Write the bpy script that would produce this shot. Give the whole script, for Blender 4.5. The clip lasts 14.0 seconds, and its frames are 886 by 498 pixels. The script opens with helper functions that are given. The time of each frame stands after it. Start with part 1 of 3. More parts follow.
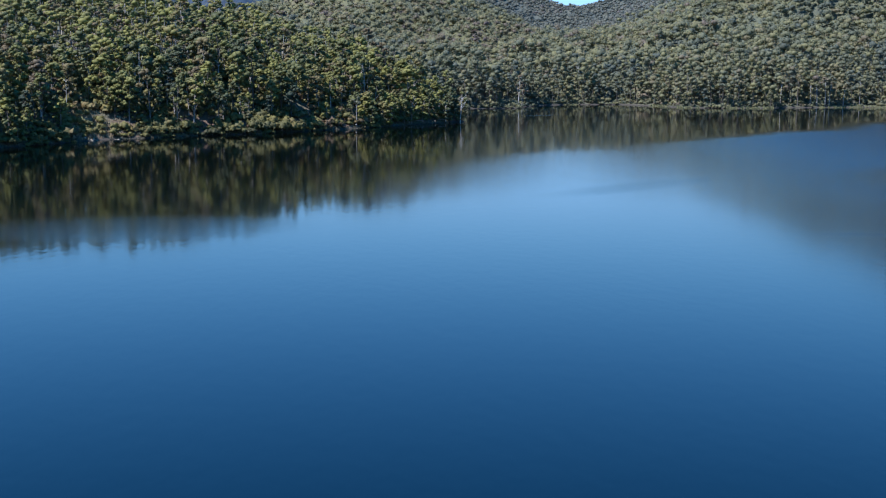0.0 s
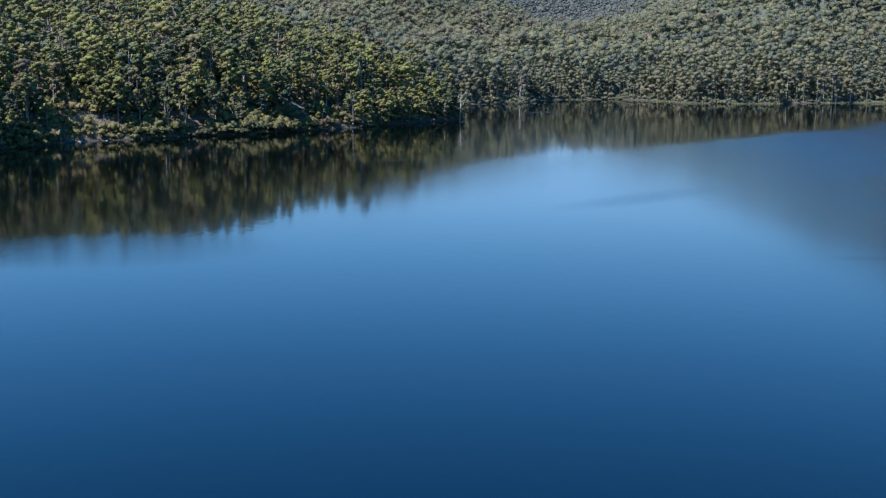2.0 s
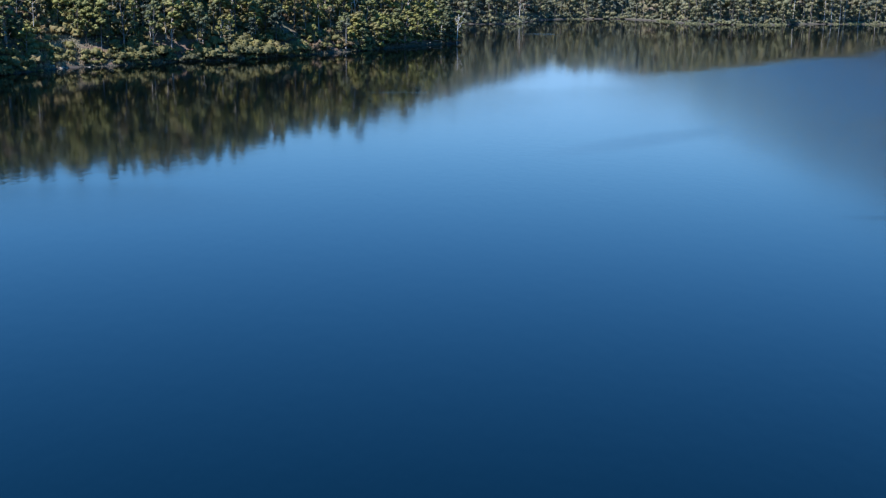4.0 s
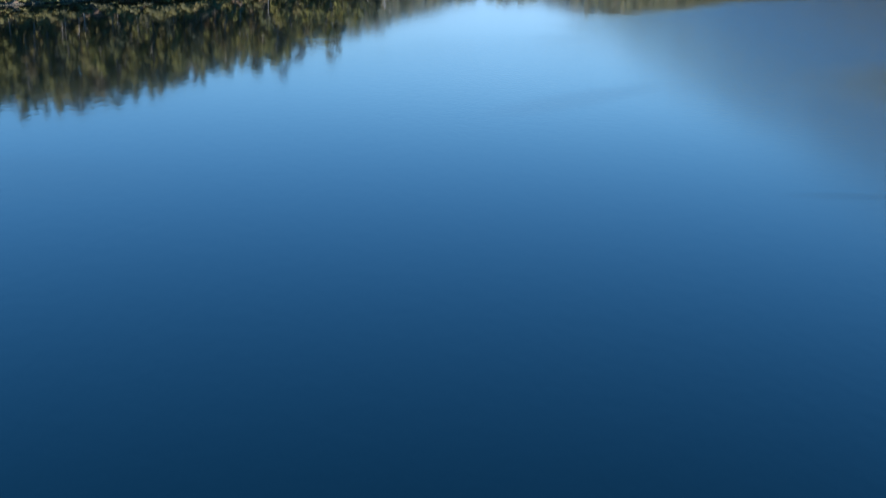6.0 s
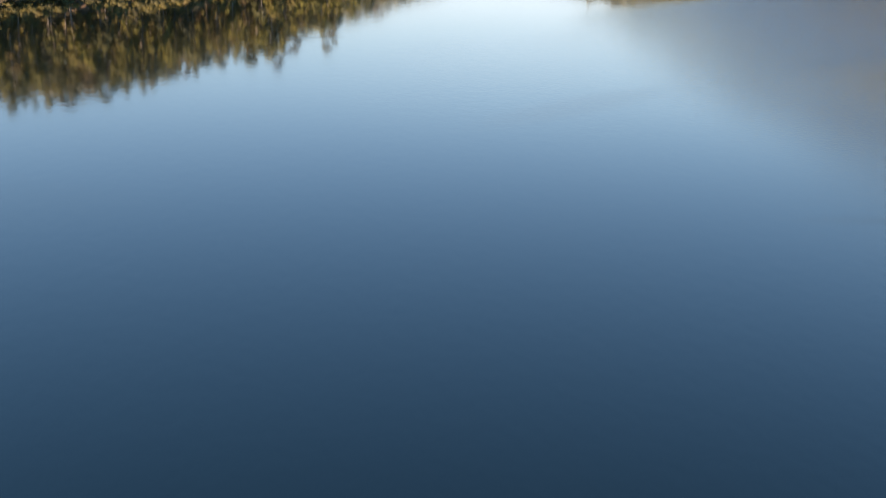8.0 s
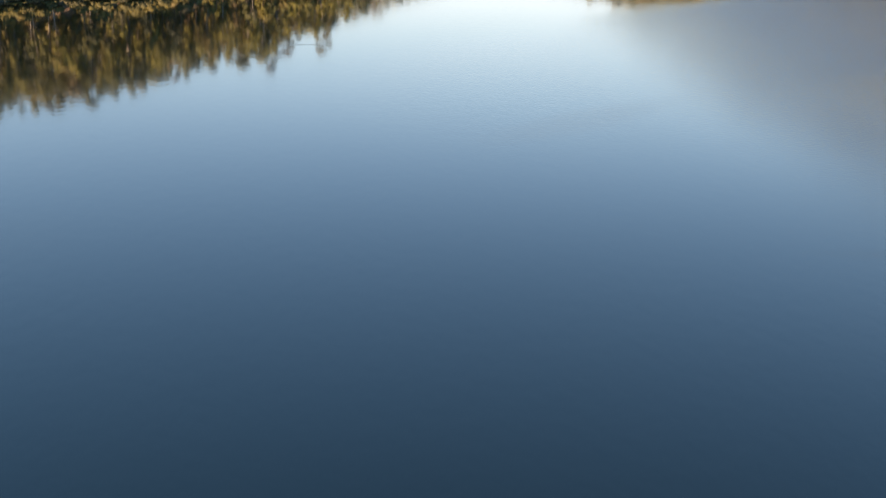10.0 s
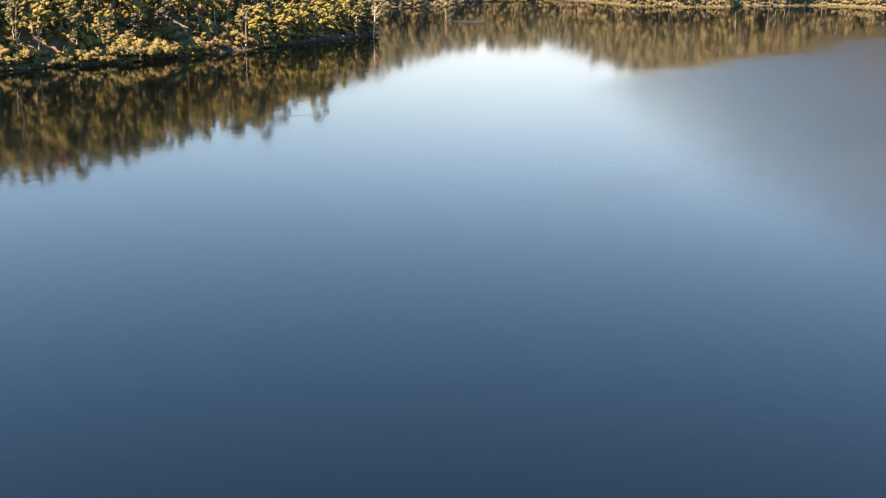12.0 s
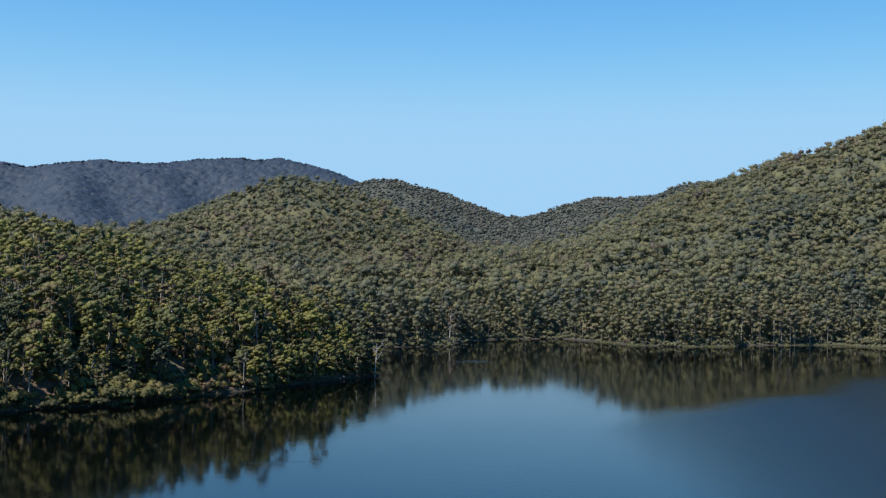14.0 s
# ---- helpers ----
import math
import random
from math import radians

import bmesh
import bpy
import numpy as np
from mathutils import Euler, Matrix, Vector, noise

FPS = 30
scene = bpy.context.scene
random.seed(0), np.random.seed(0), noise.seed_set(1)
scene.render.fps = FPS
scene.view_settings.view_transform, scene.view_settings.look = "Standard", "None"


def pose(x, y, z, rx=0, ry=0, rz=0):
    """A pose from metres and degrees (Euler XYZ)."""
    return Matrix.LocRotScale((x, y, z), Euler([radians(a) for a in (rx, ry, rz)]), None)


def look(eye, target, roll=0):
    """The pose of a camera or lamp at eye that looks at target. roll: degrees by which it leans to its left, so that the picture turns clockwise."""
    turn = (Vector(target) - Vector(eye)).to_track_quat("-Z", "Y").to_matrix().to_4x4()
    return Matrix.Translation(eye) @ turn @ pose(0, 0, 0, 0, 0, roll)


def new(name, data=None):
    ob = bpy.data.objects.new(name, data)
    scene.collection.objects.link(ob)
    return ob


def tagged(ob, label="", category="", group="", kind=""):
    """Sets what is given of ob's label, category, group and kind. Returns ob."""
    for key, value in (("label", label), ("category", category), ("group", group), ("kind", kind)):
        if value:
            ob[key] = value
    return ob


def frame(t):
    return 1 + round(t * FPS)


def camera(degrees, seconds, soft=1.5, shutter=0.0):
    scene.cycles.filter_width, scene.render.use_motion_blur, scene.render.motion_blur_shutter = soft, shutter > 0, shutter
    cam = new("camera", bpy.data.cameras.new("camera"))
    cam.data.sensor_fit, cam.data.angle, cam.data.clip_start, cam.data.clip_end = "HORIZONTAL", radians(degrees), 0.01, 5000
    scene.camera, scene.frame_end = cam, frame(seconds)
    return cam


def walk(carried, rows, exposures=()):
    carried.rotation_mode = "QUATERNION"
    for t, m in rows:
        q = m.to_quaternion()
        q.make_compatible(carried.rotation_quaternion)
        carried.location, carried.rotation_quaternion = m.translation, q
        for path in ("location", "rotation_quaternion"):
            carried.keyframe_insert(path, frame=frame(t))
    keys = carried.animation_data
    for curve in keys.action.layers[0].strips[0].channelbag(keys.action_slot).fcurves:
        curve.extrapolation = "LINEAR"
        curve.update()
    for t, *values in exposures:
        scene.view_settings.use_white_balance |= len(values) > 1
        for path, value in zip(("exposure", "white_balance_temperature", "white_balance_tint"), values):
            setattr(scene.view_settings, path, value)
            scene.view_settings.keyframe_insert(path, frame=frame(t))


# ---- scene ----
cam = camera(40.97, 14.0, soft=1.15)


def cam_pose(x, y, z, yaw, pitch, roll):
    return pose(x, y, z, 90 + pitch, 0, yaw) @ pose(0, 0, 0, 0, 0, roll)


PATH = [
    (0.0, cam_pose(-175.62, -14.33, 39.19, -6.985, -9.186, 0.463)),
    (0.5, cam_pose(-174.59, -10.27, 40.47, -6.962, -9.209, 0.523)),
    (1.0, cam_pose(-173.55, -6.21, 41.77, -6.917, -9.231, 0.497)),
    (1.5, cam_pose(-172.51, -2.17, 43.12, -6.896, -9.255, 0.526)),
    (2.0, cam_pose(-171.49, 1.86, 44.54, -6.868, -9.778, 0.544)),
    (2.5, cam_pose(-170.51, 5.87, 46.02, -6.847, -10.695, 0.610)),
    (3.0, cam_pose(-169.57, 9.86, 47.57, -6.839, -11.862, 0.703)),
    (3.2, cam_pose(-169.20, 11.45, 48.20, -6.849, -12.318, 0.734)),
    (5.3, cam_pose(-165.88, 27.96, 55.32, -8.807, -16.371, 1.685)),
    (5.5, cam_pose(-165.52, 29.57, 55.91, -9.709, -16.689, 1.720)),
    (6.0, cam_pose(-164.56, 33.62, 57.31, -10.591, -17.495, 1.834)),
    (6.5, cam_pose(-163.54, 37.71, 58.58, -10.600, -18.303, 1.790)),
    (7.0, cam_pose(-162.44, 41.85, 59.67, -10.570, -18.469, 1.816)),
    (7.5, cam_pose(-161.28, 46.01, 60.59, -10.539, -18.465, 1.728)),
    (8.0, cam_pose(-160.05, 50.21, 61.34, -10.507, -18.453, 1.644)),
    (8.5, cam_pose(-158.77, 54.41, 61.94, -10.472, -18.436, 1.652)),
    (11.0, cam_pose(-151.76, 75.56, 63.30, -10.301, -19.357, 1.528)),
    (11.5, cam_pose(-150.38, 79.80, 63.39, -10.252, -19.672, 1.427)),
    (11.8, cam_pose(-149.55, 82.35, 63.41, -10.122, -17.696, 1.302)),
    (12.0, cam_pose(-149.01, 84.04, 63.41, -10.108, -15.885, 1.222)),
    (12.5, cam_pose(-147.65, 88.27, 63.37, -9.987, -11.142, 1.092)),
    (13.0, cam_pose(-146.35, 92.48, 63.33, -9.889, -6.942, 1.088)),
    (13.5, cam_pose(-145.10, 96.67, 63.29, -9.790, -3.267, 1.089)),
    (14.0, cam_pose(-143.88, 100.85, 63.23, -9.455, 0.290, 1.102)),
]
EXPOSURES = [(0.0, 1.33, 5250, 14), (3.0, 1.45, 5300, 15), (5.5, 1.82, 5500, 13), (6.0, 1.95, 5700, 12), (6.5, 2.22, 6500, 13),
             (7.0, 2.38, 7500, 19), (7.5, 2.49, 8600, 26), (8.5, 2.62, 9800, 32), (11.0, 2.75, 10700, 33), (11.5, 2.75, 10700, 33),
             (12.0, 2.69, 10300, 35), (12.5, 2.23, 8000, 26), (13.0, 1.64, 6400, 25), (13.2, 1.44, 6200, 26), (13.5, 1.17, 6000, 22), (14.0, 0.78, 5900, 11)]
walk(cam, PATH, EXPOSURES)

# ---- daylight: clear sky, high sun to the left of the flight ----
SUN_ELEV, SUN_AZ = 58.0, 250.0          # degrees; azimuth clockwise from +y
world = bpy.data.worlds.new("sky")
scene.world = world
world.use_nodes = True
wn = world.node_tree.nodes
sky = wn.new("ShaderNodeTexSky")
sky.sky_type = "NISHITA"
sky.sun_disc = False
sky.sun_elevation, sky.sun_rotation = radians(SUN_ELEV), radians(SUN_AZ)
sky.altitude, sky.air_density, sky.dust_density, sky.ozone_density = 300, 0.8, 0.0, 1.5
wn["Background"].inputs["Strength"].default_value = 0.15
deep = wn.new("ShaderNodeHueSaturation")
deep.inputs["Saturation"].default_value = 1.42
deep.inputs["Hue"].default_value = 0.502
world.node_tree.links.new(sky.outputs["Color"], deep.inputs["Color"])
even = wn.new("ShaderNodeGamma")
even.inputs["Gamma"].default_value = 0.76
world.node_tree.links.new(deep.outputs["Color"], even.inputs["Color"])
split, whole = wn.new("ShaderNodeSeparateColor"), wn.new("ShaderNodeCombineColor")
world.node_tree.links.new(even.outputs["Color"], split.inputs[0])
for k, (gain, power, most) in enumerate(((1.05, 1.03, 1.52), (1.0, 1.08, 2.45), (0.95, 1.0, 3.2))):      # violet blue overhead, evenly pale towards the horizon
    bend, lift, cap = wn.new("ShaderNodeMath"), wn.new("ShaderNodeMath"), wn.new("ShaderNodeMath")
    bend.operation, lift.operation, cap.operation = "POWER", "MULTIPLY", "SMOOTH_MIN"
    bend.inputs[1].default_value, lift.inputs[1].default_value = power, gain * 2.5 ** (1 - power)
    cap.inputs[1].default_value, cap.inputs[2].default_value = most, most * 0.4
    world.node_tree.links.new(split.outputs[k], bend.inputs[0])
    world.node_tree.links.new(bend.outputs[0], lift.inputs[0])
    world.node_tree.links.new(lift.outputs[0], cap.inputs[0])
    world.node_tree.links.new(cap.outputs[0], whole.inputs[k])
world.node_tree.links.new(whole.outputs[0], wn["Background"].inputs["Color"])
sun = new("sun", bpy.data.lights.new("sun", "SUN"))
sun.data.energy, sun.data.angle, sun.data.color = 4.6, radians(0.53), (1.0, 0.905, 0.76)
_e, _a = radians(SUN_ELEV), radians(SUN_AZ)
SUN_DIR = Vector((math.sin(_a) * math.cos(_e), math.cos(_a) * math.cos(_e), math.sin(_e)))
sun.matrix_world = look(SUN_DIR * 900, (0, 0, 0))

rng = np.random.default_rng(7)


# ---- materials ----
def material(name):
    m = bpy.data.materials.new(name)
    m.use_nodes = True
    nt = m.node_tree
    return m, nt, nt.nodes["Principled BSDF"]


def node(nt, kind, **props):
    n = nt.nodes.new(kind)
    for key, value in props.items():
        n.inputs[key.replace("_", " ")].default_value = value
    return n


def ramp(nt, fac, stops):
    n = nt.nodes.new("ShaderNodeValToRGB")
    els = n.color_ramp.elements
    while len(els) < len(stops):
        els.new(0.5)
    for el, (p, c) in zip(els, stops):
        el.position, el.color = p, (*c, 1)
    nt.links.new(fac, n.inputs["Fac"])
    return n.outputs["Color"]


def noise_at(nt, scale, detail=3.0, rough=0.6, stretch=None):
    geo = nt.nodes.new("ShaderNodeNewGeometry")
    out = geo.outputs["Position"]
    if stretch:
        mp = nt.nodes.new("ShaderNodeMapping")
        mp.inputs["Rotation"].default_value = (0, 0, radians(stretch[3]))
        mp.inputs["Scale"].default_value = stretch[:3]
        nt.links.new(out, mp.inputs["Vector"])
        out = mp.outputs["Vector"]
    n = node(nt, "ShaderNodeTexNoise", Scale=scale, Detail=detail, Roughness=rough)
    nt.links.new(out, n.inputs["Vector"])
    return n.outputs["Fac"]


def mix(nt, fac, a, b, mode="MIX"):
    n = nt.nodes.new("ShaderNodeMix")
    n.data_type, n.blend_type = "RGBA", mode
    for sock, v in ((n.inputs[0], fac), (n.inputs[6], a), (n.inputs[7], b)):
        if isinstance(v, (int, float)):
            sock.default_value = v
        elif isinstance(v, tuple):
            sock.default_value = (*v, 1)
        else:
            nt.links.new(v, sock)
    return n.outputs[2]


def calc(nt, op, a, b=0.0, c=0.0):
    n = nt.nodes.new("ShaderNodeMath")
    n.operation = op
    for sock, v in zip(n.inputs, (a, b, c)):
        if isinstance(v, (int, float)):
            sock.default_value = v
        else:
            nt.links.new(v, sock)
    return n.outputs[0]


def foliage(name, stops, own=0.55, thin=0.38):
    """Eucalypt leaves: a tone for each tree, patches of stand colour, and a fine grain for each spray of leaves."""
    m, nt, p = material(name)
    att = nt.nodes.new("ShaderNodeAttribute")
    att.attribute_name = "tone"
    info = nt.nodes.new("ShaderNodeObjectInfo")
    tone = calc(nt, "FRACT", calc(nt, "ADD", att.outputs["Fac"], info.outputs["Random"]))
    stand = calc(nt, "ADD", calc(nt, "MULTIPLY", noise_at(nt, 0.009, 4.0, 0.66), 0.62), calc(nt, "MULTIPLY", noise_at(nt, 0.032, 3.0, 0.6), 0.38))
    fac = calc(nt, "ADD", calc(nt, "MULTIPLY", tone, own), calc(nt, "MULTIPLY_ADD", stand, 1.9, -0.45 - own / 2))
    col = ramp(nt, fac, stops)
    geo = nt.nodes.new("ShaderNodeNewGeometry")
    leaf = calc(nt, "MULTIPLY_ADD", geo.outputs["Random Per Island"], 0.26, 0.87)
    leafc = nt.nodes.new("ShaderNodeCombineColor")
    for k in range(3):
        nt.links.new(leaf, leafc.inputs[k])
    col = mix(nt, 1.0, col, leafc.outputs[0], "MULTIPLY")
    nt.links.new(col, p.inputs["Base Color"])
    p.inputs["Roughness"].default_value = 0.65
    p.inputs["Specular IOR Level"].default_value = 0.2
    trans = nt.nodes.new("ShaderNodeBsdfTranslucent")
    nt.links.new(col, trans.inputs["Color"])
    sh = nt.nodes.new("ShaderNodeMixShader")
    sh.inputs[0].default_value = thin
    nt.links.new(p.outputs[0], sh.inputs[1])
    nt.links.new(trans.outputs[0], sh.inputs[2])
    nt.links.new(sh.outputs[0], nt.nodes["Material Output"].inputs["Surface"])
    return m


LEAF_NEAR = foliage("eucalypt_leaves", [(0.02, (0.045, 0.057, 0.039)), (0.20, (0.085, 0.092, 0.043)), (0.40, (0.128, 0.129, 0.045)), (0.56, (0.173, 0.165, 0.047)), (0.70, (0.192, 0.184, 0.050)),
                                        (0.80, (0.167, 0.144, 0.054)), (0.90, (0.141, 0.111, 0.058)), (0.98, (0.117, 0.090, 0.058))], 0.80, 0.35)
# olive leaves with more blue than the near ones, a mild haze painted in
LEAF_FAR = foliage("hill_leaves_hazed", [(0.02, (0.072, 0.086, 0.080)), (0.22, (0.116, 0.127, 0.095)), (0.44, (0.160, 0.160, 0.094)), (0.60, (0.198, 0.188, 0.093)), (0.72, (0.193, 0.171, 0.099)),
                                          (0.85, (0.174, 0.142, 0.108)), (0.97, (0.128, 0.104, 0.095))], 0.50, 0.5)
# greyer, bluer stops: the ridges' haze is put into the leaf colour
LEAF_BACK_HAZED = foliage("ridge_leaves_hazed", [(0.10, (0.066, 0.076, 0.070)), (0.40, (0.092, 0.099, 0.082)), (0.65, (0.116, 0.117, 0.090)), (0.9, (0.106, 0.094, 0.086))], 0.6, 0.3)
# air haze over the distant range is painted into these blue stops
LEAF_RANGE_HAZED = foliage("range_leaves_hazed", [(0.1, (0.020, 0.032, 0.052)), (0.5, (0.028, 0.041, 0.063)), (0.9, (0.038, 0.048, 0.067))], 0.6, 0.1)
LEAF_BROWN = foliage("browning_leaves", [(0.1, (0.110, 0.088, 0.062)), (0.5, (0.165, 0.122, 0.078)), (0.9, (0.150, 0.098, 0.070))], 0.3, 0.3)
LEAF_SHRUB = foliage("shrub_leaves", [(0.1, (0.074, 0.072, 0.036)), (0.4, (0.122, 0.112, 0.040)), (0.65, (0.166, 0.144, 0.046)), (0.8, (0.150, 0.106, 0.054)), (0.95, (0.128, 0.084, 0.056))])


def bark(name, dark, pale):
    m, nt, p = material(name)
    f = noise_at(nt, 0.9, 4.0, 0.65, (1, 1, 0.25, 0))
    info = nt.nodes.new("ShaderNodeObjectInfo")
    att = nt.nodes.new("ShaderNodeAttribute")
    att.attribute_name = "tone"
    r = calc(nt, "FRACT", calc(nt, "ADD", att.outputs["Fac"], info.outputs["Random"]))
    fac = calc(nt, "ADD", calc(nt, "MULTIPLY", f, 0.6), calc(nt, "MULTIPLY", r, 0.5))
    nt.links.new(ramp(nt, fac, [(0.45, dark), (0.85, pale)]), p.inputs["Base Color"])
    p.inputs["Roughness"].default_value = 0.85
    b = node(nt, "ShaderNodeBump", Strength=0.5, Distance=0.05)
    nt.links.new(f, b.inputs["Height"])
    nt.links.new(b.outputs[0], p.inputs["Normal"])
    return m


BARK = bark("eucalypt_bark", (0.070, 0.058, 0.048), (0.48, 0.43, 0.38))
# darker copy of the bark, the forest's shade put into its colour
DARK_BARK = bark("shaded_rough_bark", (0.045, 0.038, 0.032), (0.16, 0.135, 0.11))
DEADWOOD = bark("bleached_dead_wood", (0.26, 0.235, 0.21), (0.52, 0.49, 0.45))

# ground: leaf litter, bare reddish earth on the banks, drowned mud below the water, the same dark brown just above it
GROUND, nt, p = material("forest_floor")
n1, n2 = noise_at(nt, 0.035, 4.0), noise_at(nt, 0.6, 5.0, 0.7)
earth = ramp(nt, n2, [(0.3, (0.050, 0.029, 0.019)), (0.7, (0.130, 0.074, 0.047))])
litter = ramp(nt, n2, [(0.32, (0.028, 0.030, 0.017)), (0.68, (0.084, 0.080, 0.045))])
n1r = ramp(nt, n1, [(0.34, (0, 0, 0)), (0.50, (1, 1, 1))])
sep = nt.nodes.new("ShaderNodeSeparateXYZ")
nt.links.new(nt.nodes.new("ShaderNodeNewGeometry").outputs["Position"], sep.inputs[0])
low = nt.nodes.new("ShaderNodeMapRange")
low.inputs["From Min"].default_value, low.inputs["From Max"].default_value = 14.0, 5.0
nt.links.new(sep.outputs["Z"], low.inputs["Value"])
dry = mix(nt, calc(nt, "MULTIPLY", n1r, calc(nt, "MULTIPLY", low.outputs[0], calc(nt, "LESS_THAN", sep.outputs["X"], -60.0))), litter, earth)
# fades to dark brown from 0.9 m down to 0.5 m height
lake_edge = nt.nodes.new("ShaderNodeMapRange")
lake_edge.inputs["From Min"].default_value, lake_edge.inputs["From Max"].default_value = 0.9, 0.5
nt.links.new(sep.outputs["Z"], lake_edge.inputs["Value"])
nt.links.new(mix(nt, lake_edge.outputs[0], dry, (0.030, 0.024, 0.018)), p.inputs["Base Color"])
p.inputs["Roughness"].default_value = 0.95
b = node(nt, "ShaderNodeBump", Strength=0.6, Distance=0.3)
nt.links.new(n2, b.inputs["Height"])
nt.links.new(b.outputs[0], p.inputs["Normal"])

ROCK, nt, p = material("shore_rock")
n2 = noise_at(nt, 1.4, 5.0, 0.7)
nt.links.new(ramp(nt, n2, [(0.3, (0.12, 0.098, 0.080)), (0.7, (0.34, 0.29, 0.24))]), p.inputs["Base Color"])
p.inputs["Roughness"].default_value = 0.9

GRASS, nt, p = material("reeds_and_grass")
n2 = noise_at(nt, 0.3, 4.0, 0.7)
nt.links.new(ramp(nt, n2, [(0.3, (0.085, 0.090, 0.038)), (0.7, (0.185, 0.170, 0.072))]), p.inputs["Base Color"])
p.inputs["Roughness"].default_value = 0.8

SEDGE, nt, p = material("dark_sedge")
n2 = noise_at(nt, 0.4, 4.0, 0.7)
nt.links.new(ramp(nt, n2, [(0.3, (0.050, 0.048, 0.026)), (0.7, (0.130, 0.112, 0.055))]), p.inputs["Base Color"])
p.inputs["Roughness"].default_value = 0.8

DRY_GRASS, nt, p = material("dry_tan_grass")
n2 = noise_at(nt, 0.3, 4.0, 0.7)
nt.links.new(ramp(nt, n2, [(0.3, (0.20, 0.15, 0.08)), (0.7, (0.36, 0.29, 0.17))]), p.inputs["Base Color"])
p.inputs["Roughness"].default_value = 0.85

RUFFLE = 0.222
# lake water: dark deep body under a mirror that wind ruffles in patches
WATER, nt, p = material("lake_water")
p.inputs["Base Color"].default_value = (0.0004, 0.0010, 0.0010, 1)
sep = nt.nodes.new("ShaderNodeSeparateXYZ")
nt.links.new(nt.nodes.new("ShaderNodeNewGeometry").outputs["Position"], sep.inputs[0])
WX, WY = sep.outputs["X"], sep.outputs["Y"]
wobble = calc(nt, "MULTIPLY", calc(nt, "SUBTRACT", noise_at(nt, 0.012, 3.0, 0.6), 0.5), 60.0)


def band(value, lo, hi):
    n = nt.nodes.new("ShaderNodeMapRange")
    n.interpolation_type = "SMOOTHSTEP"
    n.inputs["From Min"].default_value, n.inputs["From Max"].default_value = lo, hi
    nt.links.new(value, n.inputs["Value"])
    return n.outputs[0]


def patch(x, y, rx, ry, turn=0.0, soft=0.6):
    """1 inside an ellipse on the lake, 0 outside."""
    c, s = math.cos(radians(turn)), math.sin(radians(turn))
    dx, dy = calc(nt, "SUBTRACT", WX, x), calc(nt, "SUBTRACT", WY, y)
    u = calc(nt, "DIVIDE", calc(nt, "ADD", calc(nt, "MULTIPLY", dx, c), calc(nt, "MULTIPLY", dy, s)), rx)
    v = calc(nt, "DIVIDE", calc(nt, "SUBTRACT", calc(nt, "MULTIPLY", dy, c), calc(nt, "MULTIPLY", dx, s)), ry)
    r2 = calc(nt, "ADD", calc(nt, "MULTIPLY", u, u), calc(nt, "MULTIPLY", v, v))
    return band(r2, 1.0 + soft, 1.0 - soft)


# the breeze ruffles the water south-east of a line across the lake; slicks and cat's paws lie in it
across = calc(nt, "ADD", calc(nt, "SUBTRACT", calc(nt, "MULTIPLY", WX, 0.662), calc(nt, "MULTIPLY", WY, 0.749)), wobble)
east = calc(nt, "SUBTRACT", WX, calc(nt, "MULTIPLY_ADD", WY, 0.2, -80.0))
ruffle = calc(nt, "MULTIPLY", band(across, -420.0, -380.0), calc(nt, "ADD", calc(nt, "MULTIPLY", band(WX, -185.0, -75.0), 0.16), calc(nt, "MULTIPLY", band(east, -50.0, 50.0), 0.78)))
ruffle = calc(nt, "MULTIPLY", ruffle, calc(nt, "SUBTRACT", 1.0, calc(nt, "MULTIPLY", patch(90, 345, 74, 62, 0, 0.9), 0.7)))
rough = calc(nt, "ADD", 0.06, calc(nt, "MULTIPLY", ruffle, RUFFLE))
gust = calc(nt, "MULTIPLY", ruffle, band(WY, 230.0, 380.0))
nt.links.new(calc(nt, "MULTIPLY_ADD", gust, 0.30, 1.29), p.inputs["IOR"])      # added sheen: IOR raised in the gusts to brighten the ruffled water
for args, amount in (((-9, 796, 13, 7, 0, 0.95), 0.11), ((-131, 461, 11, 1.2, 4), 0.07), ((-71, 343, 36, 8, 37, 0.98), 0.05), ((-214, 262, 36, 20, 0, 0.8), 0.05), ((-48, 240, 12, 2.5, -8, 0.9), 0.03), ((30, 845, 30, 2.5, 5), 0.08)):
    rough = calc(nt, "ADD", rough, calc(nt, "MULTIPLY", patch(*args), amount))
nt.links.new(rough, p.inputs["Roughness"])
rip = noise_at(nt, 0.42, 3.0, 0.55, (1, 0.55, 1, 9))
b = node(nt, "ShaderNodeBump", Strength=0.30, Distance=0.05)
nt.links.new(rip, b.inputs["Height"])
chop = node(nt, "ShaderNodeBump", Strength=1.0)         # short wind waves, steep only where the breeze reaches
nt.links.new(noise_at(nt, 1.1, 2.0, 0.5), chop.inputs["Height"])
nt.links.new(calc(nt, "MULTIPLY", gust, 0.16), chop.inputs["Distance"])
nt.links.new(b.outputs[0], chop.inputs["Normal"])
nt.links.new(chop.outputs[0], p.inputs["Normal"])


